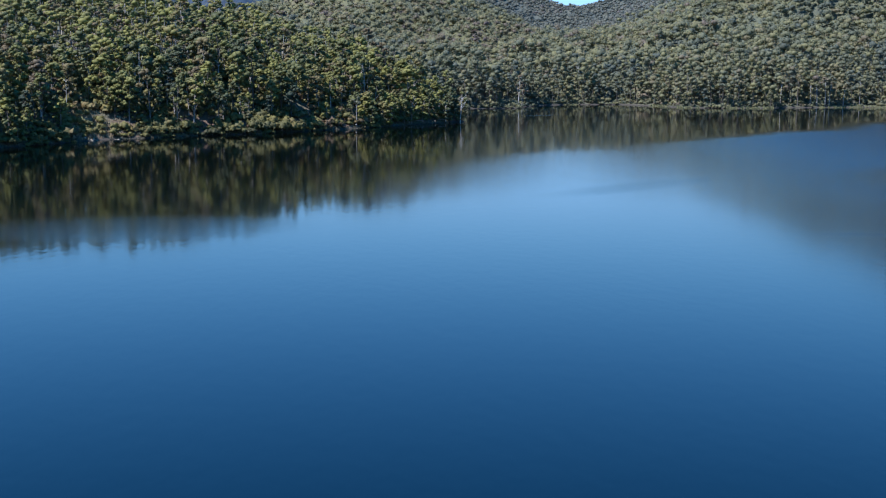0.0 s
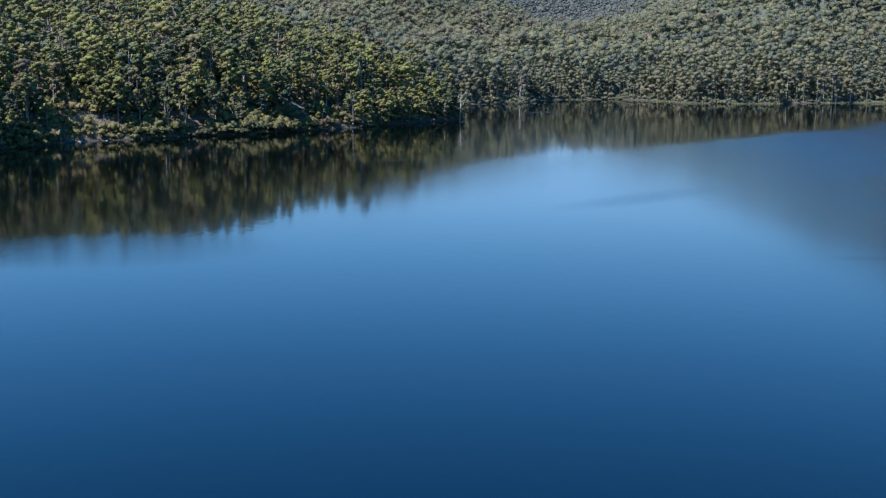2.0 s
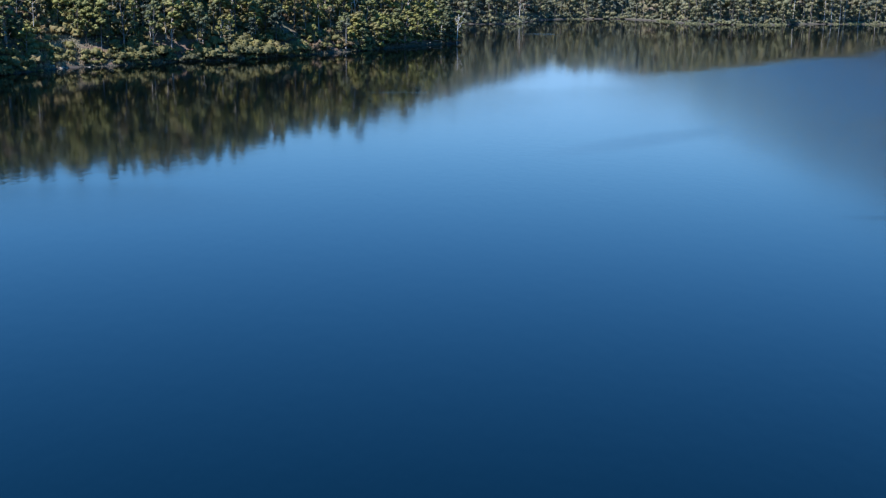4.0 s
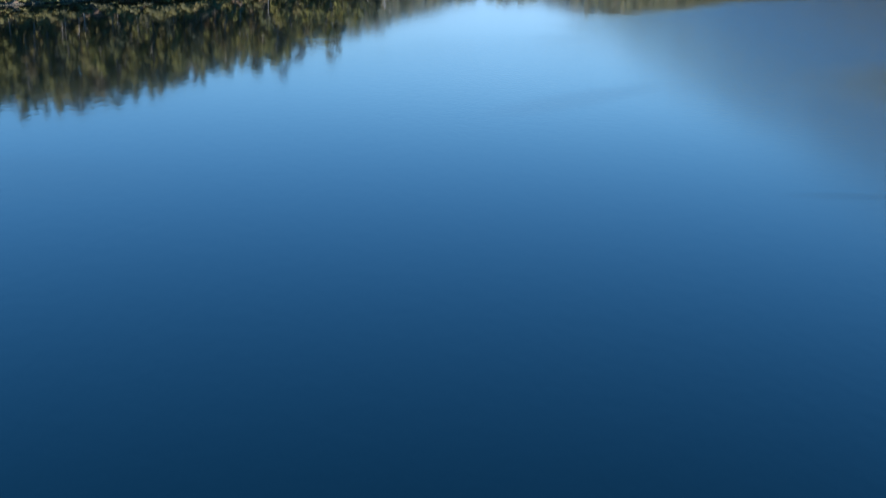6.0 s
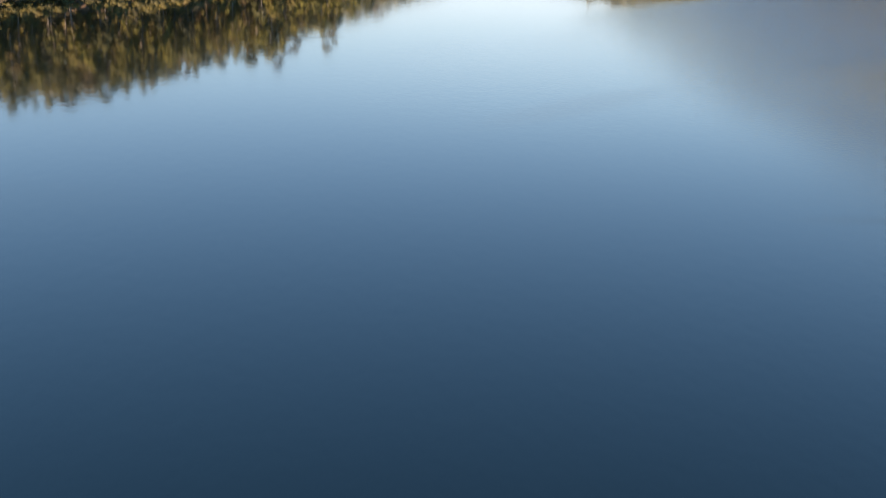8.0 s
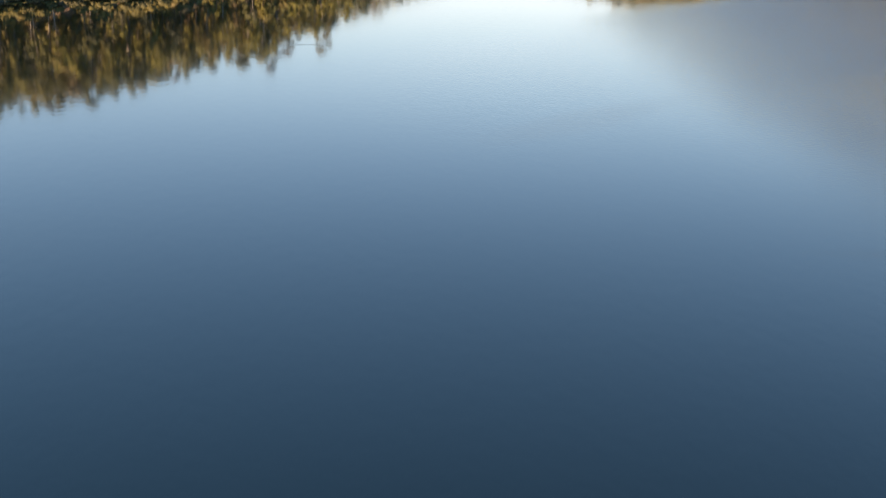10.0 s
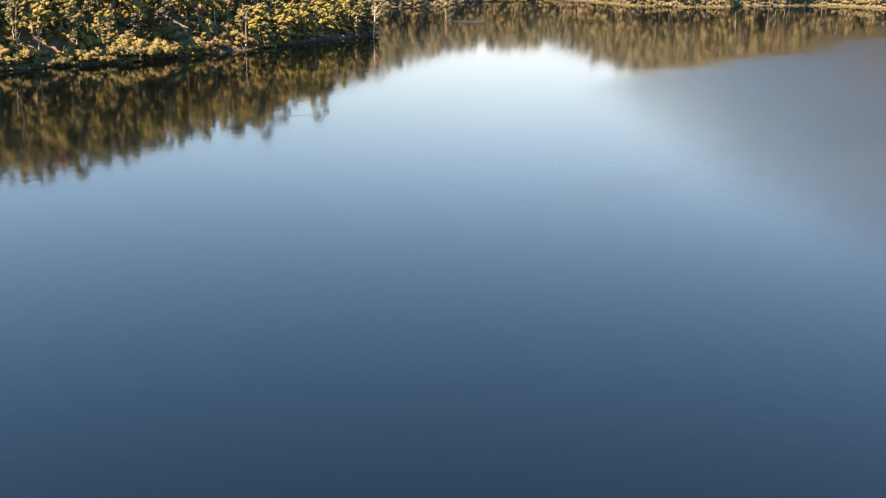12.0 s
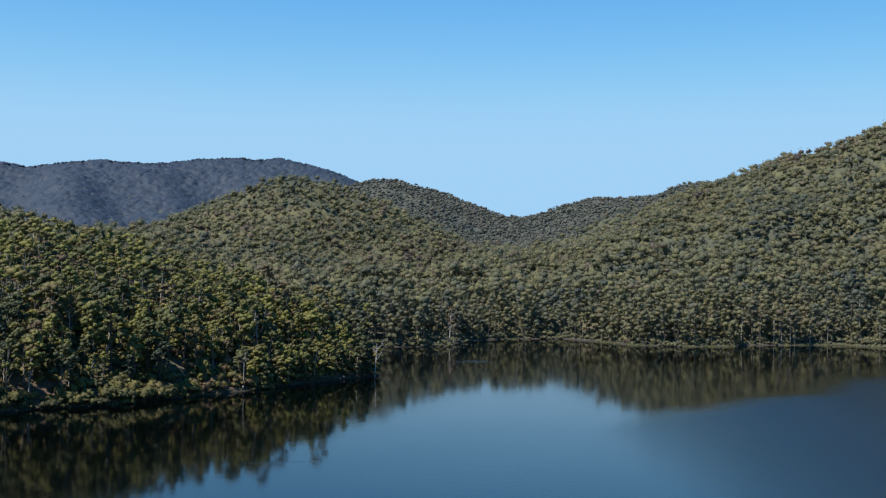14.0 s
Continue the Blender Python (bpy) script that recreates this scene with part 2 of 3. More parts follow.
# ---- the lie of the land ----
SHORE = [(-300, 505), (-289, 520), (-268, 553), (-250, 562), (-224, 584), (-198, 595), (-172, 619), (-150, 638), (-136, 652), (-118, 672),
         (-98, 692), (-84, 703), (-74, 712), (-76, 722), (-86, 745), (-92, 790), (-95, 850), (-80, 885), (-60, 898), (-34, 902),
         (-4, 908), (3, 930), (22, 962), (54, 986), (100, 990), (120, 966), (134, 932), (167, 919), (203, 922), (230, 938), (258, 940),
         (290, 945), (311, 943), (330, 922), (372, 880), (430, 780), (500, 620), (570, 300), (640, -200), (500, -700), (0, -900),
         (-500, -700), (-660, -200), (-580, 150), (-430, 330), (-335, 440)]


def shore_distance(x, y):
    """Metres from the waterline: positive on land, negative over the lake."""
    x, y = np.asarray(x, float), np.asarray(y, float)
    best, inside = np.full(x.shape, 1e9), np.zeros(x.shape, bool)
    for (ax, ay), (bx, by) in zip(SHORE, SHORE[1:] + SHORE[:1]):
        dx, dy = bx - ax, by - ay
        t = np.clip(((x - ax) * dx + (y - ay) * dy) / (dx * dx + dy * dy), 0, 1)
        best = np.minimum(best, np.hypot(x - ax - t * dx, y - ay - t * dy))
        if ay != by:
            inside ^= ((ay > y) != (by > y)) & (x < ax + (y - ay) * dx / dy)
    return np.where(inside, -best, best)


# ridge lines: x, y, crest height and half width of the flank
RIDGES = [
    [(-620, 880, 75, 160), (-360, 850, 44, 130)],
    [(-900, 1180, 110, 230), (-560, 1170, 80, 210), (-290, 1150, 80, 150), (-225, 1190, 72, 120)],
    [(-85, 1500, 156, 200), (-60, 1640, 130, 190)],
    [(40, 2120, 164, 320), (95, 2100, 174, 320), (180, 2085, 151, 320), (310, 2060, 123, 320), (430, 2020, 145, 320), (490, 1880, 144, 320),
     (512, 1720, 155, 320), (530, 1610, 159, 330), (575, 1480, 178, 330), (610, 1400, 221, 330), (720, 1300, 294, 360), (860, 1210, 315, 400), (1000, 1080, 230, 380)],
    [(-3000, 3900, 260, 650), (-914, 4026, 310, 650), (-696, 4063, 324, 650), (-396, 4093, 338, 650), (-46, 4100, 364, 600), (161, 4089, 304, 600),
     (420, 4060, 170, 500), (1200, 4000, 110, 500)],
    [(1000, 1080, 230, 380), (1350, 300, 180, 450), (1350, -900, 180, 450), (0, -1800, 200, 600), (-1400, -900, 220, 500), (-1300, 500, 160, 450), (-900, 1180, 110, 300)],
]


def land(x, y):
    """Height of the ground at x, y."""
    x, y = np.asarray(x, float), np.asarray(y, float)
    s = shore_distance(x, y)
    top = np.zeros(x.shape)
    for line in RIDGES:
        for (ax, ay, az, aw), (bx, by, bz, bw) in zip(line, line[1:]):
            dx, dy = bx - ax, by - ay
            t = np.clip(((x - ax) * dx + (y - ay) * dy) / (dx * dx + dy * dy), 0, 1)
            d = np.hypot(x - ax - t * dx, y - ay - t * dy)
            h = (az + t * (bz - az)) * np.exp(-(d / (aw + t * (bw - aw))) ** 1.45)
            top = np.maximum(top, h) + 6 * np.exp(-np.abs(top - h) / 9)
    head = 1 / (1 + np.exp(((x + 60) + 0.35 * (y - 760)) / 25)) * (1 / (1 + np.exp((y - 900) / 40)))
    sp = np.maximum(s, 0)
    bank = 0.6 * (1 - np.exp(-sp / 2.5))
    rise = head * 57 * (1 - np.exp(-sp / 84)) + (1 - head) * 12 * (1 - np.exp(-sp / 130))
    gully = 3.2 * np.sin(x * 0.031 + 1.7 * np.sin(y * 0.013)) * np.sin(y * 0.027 + x * 0.011) + 1.3 * np.sin(x * 0.09 + y * 0.05) * np.sin(y * 0.085)
    gully = gully + 7.0 * np.sin(x * 0.017 + 0.6 * np.sin(y * 0.006)) * np.clip((y - 1050) / 400, 0, 1)
    gully = gully + (7.0 * np.sin(x * 0.031 + y * 0.017 + 1.2 * np.sin(y * 0.011)) + 5.0 * np.sin(x * 0.047 - y * 0.023)) * np.clip((y - 1000) / 150, 0, 1) * np.clip((1480 - y) / 120, 0, 1)
    gully = gully + (26.0 * np.sin(x * 0.0095 + 0.9 * np.sin(y * 0.004)) + 14.0 * np.sin(x * 0.021 + y * 0.006)) * np.clip((y - 3000) / 400, 0, 1) * np.clip((4060 - y) / 300, 0, 1)
    hill = np.hypot(rise, top * (1 - np.exp(-sp / 160))) + gully * (1 - np.exp(-sp / 60))
    return np.where(s > 0, bank + np.maximum(hill, 0), np.maximum(0.35 * s, -14.0))


def mesh_from(name, verts, faces, mats=None, tone=None, smooth=False):
    """A mesh from arrays; faces are all triangles or all quads."""
    me = bpy.data.meshes.new(name)
    verts, faces = np.asarray(verts, np.float32), np.asarray(faces, np.int32)
    k = faces.shape[1]
    me.vertices.add(len(verts))
    me.vertices.foreach_set("co", verts.ravel())
    me.loops.add(faces.size)
    me.loops.foreach_set("vertex_index", faces.ravel())
    me.polygons.add(len(faces))
    me.polygons.foreach_set("loop_start", np.arange(0, faces.size, k, dtype=np.int32))
    if mats is not None:
        me.polygons.foreach_set("material_index", np.asarray(mats, np.int32))
    if tone is not None:
        at = me.attributes.new("tone", "FLOAT", "POINT")
        at.data.foreach_set("value", np.asarray(tone, np.float32))
    me.update(calc_edges=True)
    if smooth:
        me.polygons.foreach_set("use_smooth", np.ones(len(faces), bool))
    return me


def steps(lo, hi, core_lo, core_hi, fine, grow=1.12):
    core = list(np.arange(core_lo, core_hi + fine, fine))
    out, d = [core[-1]], fine
    while out[-1] < hi:
        d *= grow
        out.append(out[-1] + d)
    left, d = [core[0]], fine
    while left[-1] > lo:
        d *= grow
        left.append(left[-1] - d)
    return np.array(left[:0:-1] + core + out[1:])


def sheet(gx, gy):
    n, m = len(gx), len(gy)
    i = (np.arange(m - 1)[:, None] * n + np.arange(n - 1)[None, :]).ravel()
    return np.stack([i, i + 1, i + n + 1, i + n], 1)


gx, gy = steps(-5200, 5200, -360, 420, 6.0, 1.055), steps(-5200, 5600, 480, 1100, 6.0, 1.045)
X, Y = np.meshgrid(gx, gy)
ground = new("ground", mesh_from("ground", np.stack([X, Y, land(X, Y)], -1).reshape(-1, 3), sheet(gx, gy), smooth=True))
ground.data.materials.append(GROUND)
tagged(ground, "brown leaf-littered hill ground with bare reddish earth banks", "ground", kind="structure")

water = new("water", mesh_from("water", [(700, -1000, 0), (700, 1100, 0), (-760, 1100, 0), (-760, -1000, 0)], [(0, 1, 2, 3)]))
water.data.materials.append(WATER)
tagged(water, "calm dark blue lake water reflecting hills and sky", "lake", kind="structure")


# ---- trees as arrays ----
def ico():
    g = (1 + 5 ** 0.5) / 2
    v = np.array([(-1, g, 0), (1, g, 0), (-1, -g, 0), (1, -g, 0), (0, -1, g), (0, 1, g), (0, -1, -g), (0, 1, -g), (g, 0, -1), (g, 0, 1), (-g, 0, -1), (-g, 0, 1)])
    f = np.array([(0, 11, 5), (0, 5, 1), (0, 1, 7), (0, 7, 10), (0, 10, 11), (1, 5, 9), (5, 11, 4), (11, 10, 2), (10, 7, 6), (7, 1, 8),
                  (3, 9, 4), (3, 4, 2), (3, 2, 6), (3, 6, 8), (3, 8, 9), (4, 9, 5), (2, 4, 11), (6, 2, 10), (8, 6, 7), (9, 8, 1)])
    return v / np.linalg.norm(v[0]), f


ICO_V, ICO_F = ico()


def finer(v, f):
    """Each triangle split in four, on the unit ball."""
    vs, out, mids = [tuple(q) for q in v], [], {}

    def mid(a, c):
        key = (min(a, c), max(a, c))
        if key not in mids:
            q = np.array(vs[a]) + np.array(vs[c])
            vs.append(tuple(q / np.linalg.norm(q)))
            mids[key] = len(vs) - 1
        return mids[key]

    for a, c, e in f:
        k, m, n = mid(a, c), mid(c, e), mid(e, a)
        out += [(a, k, n), (c, m, k), (e, n, m), (k, m, n)]
    return np.array(vs), np.array(out)


FINE = finer(ICO_V, ICO_F)
BALLS = {0: (ICO_V, ICO_F[ICO_V[ICO_F].mean(1)[:, 2] > -0.55]), 1: (FINE[0], FINE[1][FINE[0][FINE[1]].mean(1)[:, 2] > -0.5])}


def clump(r, centre, radius, leaves, size, level=0, flat=0.74, body=0.82):
    """One umbrella of foliage: a lumpy dome with a shallow underside, and sprays of leaves standing out of it. Returns verts and triangles."""
    bv, bf = BALLS[level]
    core = bv * (radius * body) * r.uniform(0.66, 1.18, (len(bv), 1)) * (1, 1, flat)
    core[:, 2] = np.where(core[:, 2] < 0, core[:, 2] * 0.62, core[:, 2])
    d = r.normal(size=(leaves, 3))
    d[:, 2] = np.abs(d[:, 2]) * 0.95 - 0.25
    d /= np.linalg.norm(d, axis=1)[:, None]
    at = d * (radius * r.uniform(0.74, 1.12, (leaves, 1))) * (1, 1, flat)
    nrm = d + r.normal(size=(leaves, 3)) * 0.36 + (0, 0, 0.2)
    nrm /= np.linalg.norm(nrm, axis=1)[:, None]
    u = np.cross(nrm, r.normal(size=(leaves, 3)))
    u /= np.linalg.norm(u, axis=1)[:, None]
    w = np.cross(nrm, u)
    sz = size * r.uniform(0.6, 1.35, (leaves, 1))
    tips = np.stack([at - u * sz - w * sz * 0.45, at + u * sz - w * sz * 0.45, at + w * sz * 0.9], 1)
    v = np.concatenate([core, tips.reshape(-1, 3)]) + centre
    q = len(bv) + 3 * np.arange(leaves)[:, None]
    f = np.concatenate([bf, q + (0, 1, 2)])
    return v, f


def join(parts):
    vs, fs, n = [], [], 0
    for v, f in parts:
        vs.append(v)
        fs.append(f + n)
        n += len(v)
    return np.concatenate(vs), np.concatenate(fs)


def head(r, centre, radius, per, leaves, size, level=0, flat=0.8):
    """A bough's head of foliage: several umbrellas set over one another like florets."""
    if per < 2:
        return clump(r, centre, radius, leaves, size, level, flat)
    out, turn = [], r.uniform(0, 6.28)
    for n in range(per):
        up = 1.0 - 1.25 * (n + 0.3 * r.uniform()) / per
        a, wide = turn + n * 2.4 + r.uniform(-0.3, 0.3), math.sqrt(max(0.0, 1 - up * up))
        q = np.array((wide * math.cos(a), wide * math.sin(a), up * flat)) * radius * r.uniform(0.46, 0.74)
        out.append(clump(r, centre + q, radius * (0.30 + 0.62 / math.sqrt(per)) * r.uniform(0.75, 1.2), leaves, size, level, flat * r.uniform(0.85, 1.15)))
    return join(out)


def tube(points, radii, sides=5):
    """A tapered limb along points. Returns verts and triangles."""
    pts, vs, fs = np.asarray(points, float), [], []
    for k, (q, rad) in enumerate(zip(pts, radii)):
        t = pts[min(k + 1, len(pts) - 1)] - pts[max(k - 1, 0)]
        t /= np.linalg.norm(t)
        a = np.cross(t, (0.31, 0.95, 0.1))
        a /= np.linalg.norm(a)
        c = np.cross(t, a)
        ang = np.arange(sides) * 2 * np.pi / sides
        vs.append(q + rad * (np.cos(ang)[:, None] * a + np.sin(ang)[:, None] * c))
    for k in range(len(pts) - 1):
        for j in range(sides):
            p0, p1 = k * sides + j, k * sides + (j + 1) % sides
            fs += [(p0, p1, p1 + sides), (p0, p1 + sides, p0 + sides)]
    return np.concatenate(vs), np.array(fs)


def tree_arrays(seed, height, spread, boughs, each, leaves, size, sides=5, low=0.42, girth=0.012, level=0, skirt=0):
    """A eucalypt: leaning tapered trunk, boughs at uneven heights, and a cluster of leaf clumps at the end of each. Returns (wood, crown)."""
    r = np.random.default_rng(seed)
    lean = r.normal(size=2) * 0.06 * height

    def spine(t):
        return np.array([lean[0] * t ** 2, lean[1] * t ** 2, height * t])

    ts = (-0.04, 0.2, 0.45, 0.7, 0.88) if sides > 3 else (-0.03, 0.75)
    wood = [tube([spine(t) for t in ts], [height * girth * k for k in (1.25, 0.9, 0.68, 0.45, 0.16)], sides)]
    crown = []
    mid, tall = 0.5 * (low + 0.95), 0.5 * (0.95 - low) * height
    for k in range(boughs):
        up = 1.0 - 1.7 * (k + 0.25) / boughs
        ang = k * 2.4 + r.uniform(-0.5, 0.5)
        wide = math.sqrt(max(0.0, 1 - up * up))
        end = spine(mid) + np.array([spread * 0.74 * wide * math.cos(ang), spread * 0.74 * wide * math.sin(ang), tall * 0.82 * up]) * r.uniform(0.62, 1.18)
        for n in range(each):
            off = r.normal(size=3) * spread * (0.24, 0.24, 0.10) if n else np.zeros(3)
            crown.append(clump(r, end + off, spread * (r.uniform(0.46, 0.66) if n == 0 else r.uniform(0.26, 0.40)), leaves, size, level))
        if sides > 4 or (sides == 4 and k == boughs - 1):
            base = spine(max(0.2, end[2] / height - 0.2))
            wood.append(tube([base, (base + end) / 2 + (0, 0, 0.5), end], [height * girth * 0.5, height * girth * 0.32, height * girth * 0.12], max(3, sides - 2)))
    for k in range(skirt):
        q = spine(r.uniform(0.12, low)) + r.normal(size=3) * (spread * 0.3, spread * 0.3, 0)
        crown.append(clump(r, q, spread * r.uniform(0.18, 0.30), leaves, size * 0.8, level))
    return join(wood), join(crown)


def gum_arrays(seed, height, spread, domes, leaves, size, level=0, sides=5, low=0.40, girth=0.011, limbs=99, skirt=0, flat=0.80, per=1):
    """A eucalypt: leaning trunk, rising limbs, and an umbrella of leaves at the end of each, the widest half way up. Returns (wood, crown)."""
    r = np.random.default_rng(seed)
    lean = r.normal(size=2) * 0.055 * height

    def spine(t):
        return np.array([lean[0] * t ** 2, lean[1] * t ** 2, height * t])

    ts = (-0.04, 0.22, 0.48, 0.74, 0.9) if sides > 3 else (-0.03, 0.75)
    wood = [tube([spine(t) for t in ts], [height * girth * k for k in (1.25, 0.9, 0.66, 0.40, 0.15)], sides)]
    crown, turn = [], r.uniform(0, 6.28)
    for k in range(domes):
        u = 1.0 - (k + 0.15 * r.uniform()) / max(domes - 0.6, 1)
        rad = spread * r.uniform(0.36, 0.66) * (1.1 if k == 0 else 1.0) * (8.0 / (domes + 3)) ** 0.3
        out = 0.0 if k == 0 else spread * (0.26 + 0.50 * math.sqrt(max(0.0, 1 - u ** 1.6))) * r.uniform(0.62, 1.10)
        a = turn + k * 2.4 + r.uniform(-0.5, 0.5)
        mid = spine(low + (0.95 - low) * u) + np.array((out * math.cos(a), out * math.sin(a), -0.55 * rad))
        if sides > 3 and 0 < k <= limbs:
            base = spine(max(0.18, mid[2] / height - 0.24))
            wood.append(tube([base, base * 0.45 + mid * 0.55 + (0, 0, 0.3), mid], [height * girth * 0.46, height * girth * 0.3, height * girth * 0.12], 3))
        crown.append(head(r, mid, rad, per, leaves, size, level, flat))
    for k in range(skirt):
        q = spine(r.uniform(0.10, low)) + r.normal(size=3) * (spread * 0.34, spread * 0.34, 0)
        crown.append(clump(r, q, spread * r.uniform(0.12, 0.22), max(4, leaves // 2), size * 0.8, 0))
    return join(wood), join(crown)


def far_tree_arrays(seed, height, radius, domes, leaves, size, flat=0.80):
    """A eucalypt seen from far off: slim trunk and one to three leafy crowns. Returns (wood, crown)."""
    r = np.random.default_rng(seed)
    wood = tube([(0, 0, -0.6), (0, 0, height * 0.7)], [height * 0.014, height * 0.007], 3)
    crown, turn = [], r.uniform(0, 6.28)
    for k in range(domes):
        rad, a = radius * (1.0 if k == 0 else r.uniform(0.55, 0.75)), turn + k * 2.4 + r.uniform(-0.4, 0.4)
        d = 0 if k == 0 else radius * r.uniform(0.6, 0.9)
        z = height - 0.8 * rad - (0 if k == 0 else height * r.uniform(0.05, 0.25))
        crown.append(clump(r, np.array((d * math.cos(a), d * math.sin(a), z)), rad, leaves if k == 0 else int(leaves * 0.6), size, 0, flat * r.uniform(0.85, 1.2), 0.72))
    return wood, join(crown)


def dead_arrays(seed, height, limbs, girth=0.015):
    """A bare bleached stag: trunk and broken forked limbs."""
    r = np.random.default_rng(seed)
    lean = r.normal(size=2) * 0.06 * height
    def spine(t):
        return np.array([lean[0] * t, lean[1] * t, height * t])
    out = [tube([spine(t) for t in (-0.05, 0.3, 0.65, 1.0)], [height * girth * k for k in (1.2, 0.9, 0.6, 0.2)], 6)]
    for k in range(limbs):
        t, ang = r.uniform(0.45, 0.92), k * 2.3 + r.uniform(-0.5, 0.5)
        ln = height * r.uniform(0.14, 0.30)
        q = spine(t)
        mid = q + np.array([math.cos(ang) * 0.5, math.sin(ang) * 0.5, 0.35]) * ln
        tip = mid + np.array([math.cos(ang + 0.5) * 0.35, math.sin(ang + 0.5) * 0.35, 0.5]) * ln
        out.append(tube([q, mid, tip], [height * girth * 0.5, height * girth * 0.3, height * girth * 0.08], 4))
    return join(out)


def scatter(x0, x1, y0, y1, gap, r):
    """A jittered hexagonal field of places."""
    xs, ys = np.arange(x0, x1, gap), np.arange(y0, y1, gap * 0.87)
    X, Y = np.meshgrid(xs, ys)
    X = X + (np.arange(len(ys)) % 2)[:, None] * gap / 2
    return (X + r.uniform(-0.42, 0.42, X.shape) * gap).ravel(), (Y + r.uniform(-0.42, 0.42, Y.shape) * gap).ravel()


def forest(name, kinds, x, y, scales, leaf, label, category="forest", wood_mat=None):
    """One joined stand: every tree a turned and scaled copy of one of the kinds, with a tone of its own."""
    r = np.random.default_rng(len(name))
    z = land(x, y)
    which, turn = r.integers(0, len(kinds), len(x)), r.uniform(0, 2 * np.pi, len(x))
    tone = r.uniform(0, 1, len(x))
    vs, fs, ms, tn, n = [], [], [], [], 0
    for k, (wood, crown) in enumerate(kinds):
        idx = np.nonzero(which == k)[0]
        if not len(idx):
            continue
        v, f = join([wood, crown])
        mat = np.concatenate([np.ones(len(wood[1]), int), np.zeros(len(crown[1]), int)])
        c, s = np.cos(turn[idx])[:, None], np.sin(turn[idx])[:, None]
        sc = scales[idx][:, None]
        V = np.stack([(v[:, 0] * c - v[:, 1] * s) * sc + x[idx][:, None], (v[:, 0] * s + v[:, 1] * c) * sc + y[idx][:, None], v[:, 2] * sc + z[idx][:, None]], -1)
        F = f[None] + (np.arange(len(idx)) * len(v))[:, None, None] + n
        vs.append(V.reshape(-1, 3))
        fs.append(F.reshape(-1, 3))
        ms.append(np.tile(mat, len(idx)))
        tn.append(np.repeat(tone[idx], len(v)))
        n += len(v) * len(idx)
    ob = new(name, mesh_from(name, np.concatenate(vs), np.concatenate(fs), np.concatenate(ms), np.concatenate(tn), smooth=True))
    ob.data.materials.append(leaf)
    ob.data.materials.append(wood_mat or DARK_BARK)
    return tagged(ob, label, category, kind="stuff")


# bare places on the headland bank: x, y, radius
BARE = [(-273, 559, 14), (-222, 592, 5), (-166, 632, 5), (-153, 644, 6), (-141, 655, 5)]


def in_clearing(x, y, grow=1.0):
    out = np.zeros(np.shape(x), bool)
    for bx, by, rad in BARE:
        out |= np.hypot(np.asarray(x) - bx, np.asarray(y) - by) < rad * grow
    return out


# ---- headland: single trees near the water, joined forest behind ----
hx, hy = scatter(-640, -60, 470, 960, 8.0, rng)
hs = shore_distance(hx, hy)
keep = (hs > np.where(hx > -118, 0.8, 4.0)) & (hs < 205) & (hx > -400) & (hy < 930 + 0.2 * hx + 60) & ~in_clearing(hx, hy) & ~((hx > -140) & (hs < 13))
hx, hy, hs = hx[keep], hy[keep], hs[keep]
front = (hx > -330) & (hx < -72) & (hy < 745)
order = np.argsort(np.where(front, hs, 1e6))
near, rest = order[:255], order[255:]

NEAR = []
for k, (h, sp, n) in enumerate([(21, 4.3, 6), (18, 4.5, 5), (24, 4.6, 7), (15, 3.8, 5), (20, 5.0, 6), (25, 4.8, 8), (17, 3.6, 5), (22, 5.2, 7), (19, 4.0, 6), (13, 3.6, 4)]):
    NEAR.append((h, *gum_arrays(100 + k, h, sp * 1.15, 2 + n, 8, 0.36, low=0.42, girth=0.013, skirt=5, per=5)))


def tree(wood_me, crown_me, m, label):
    """A single eucalypt that stands at the pose m."""
    ob = new("tree")
    for nm, me in (("trunk", wood_me), ("crown", crown_me)):
        c = new(nm, me)
        c.parent = ob
    ob.matrix_basis = m
    return tagged(ob, label, "tree", "shoreline trees")


models = []
for h, wood, crown in NEAR:
    wm, cm = mesh_from("trunk", *wood, smooth=True), mesh_from("crown", *crown, smooth=True)
    wm.materials.append(BARK)
    cm.materials.append(LEAF_NEAR)
    models.append((wm, cm))
tip = []
for k, (h, sp) in enumerate([(17, 5.0), (20, 5.4), (14, 4.8)]):
    wood, crown = gum_arrays(140 + k, h, sp, 13, 8, 0.36, low=0.10, girth=0.013, per=4)
    wm, cm = mesh_from("trunk", *wood, smooth=True), mesh_from("crown", *crown, smooth=True)
    wm.materials.append(BARK)
    cm.materials.append(LEAF_NEAR)
    tip.append((wm, cm))
hz = land(hx, hy)
for j, i in enumerate(near):
    wm, cm = models[rng.integers(0, len(models))]
    s = np.clip(math.exp(rng.normal(-0.10, 0.24)), 0.5, 1.25) * (0.88 if hs[i] < 9 else 1.0)
    m = Matrix.LocRotScale((hx[i], hy[i], hz[i]), Euler((0, 0, rng.uniform(0, 6.28))), (s, s, s * rng.uniform(0.95, 1.15)))
    tree(wm, cm, m, "green eucalypt tree with pale trunk on the headland shore")

MID = [gum_arrays(300 + k, h, sp * 1.15, n - 1, 7, 0.46, sides=4, low=0.46, girth=0.013, limbs=4, per=2) for k, (h, sp, n) in
       enumerate([(22, 4.4, 6), (19, 4.6, 6), (24, 4.6, 7), (16, 4.0, 5), (21, 5.0, 7), (23, 3.8, 6)])]
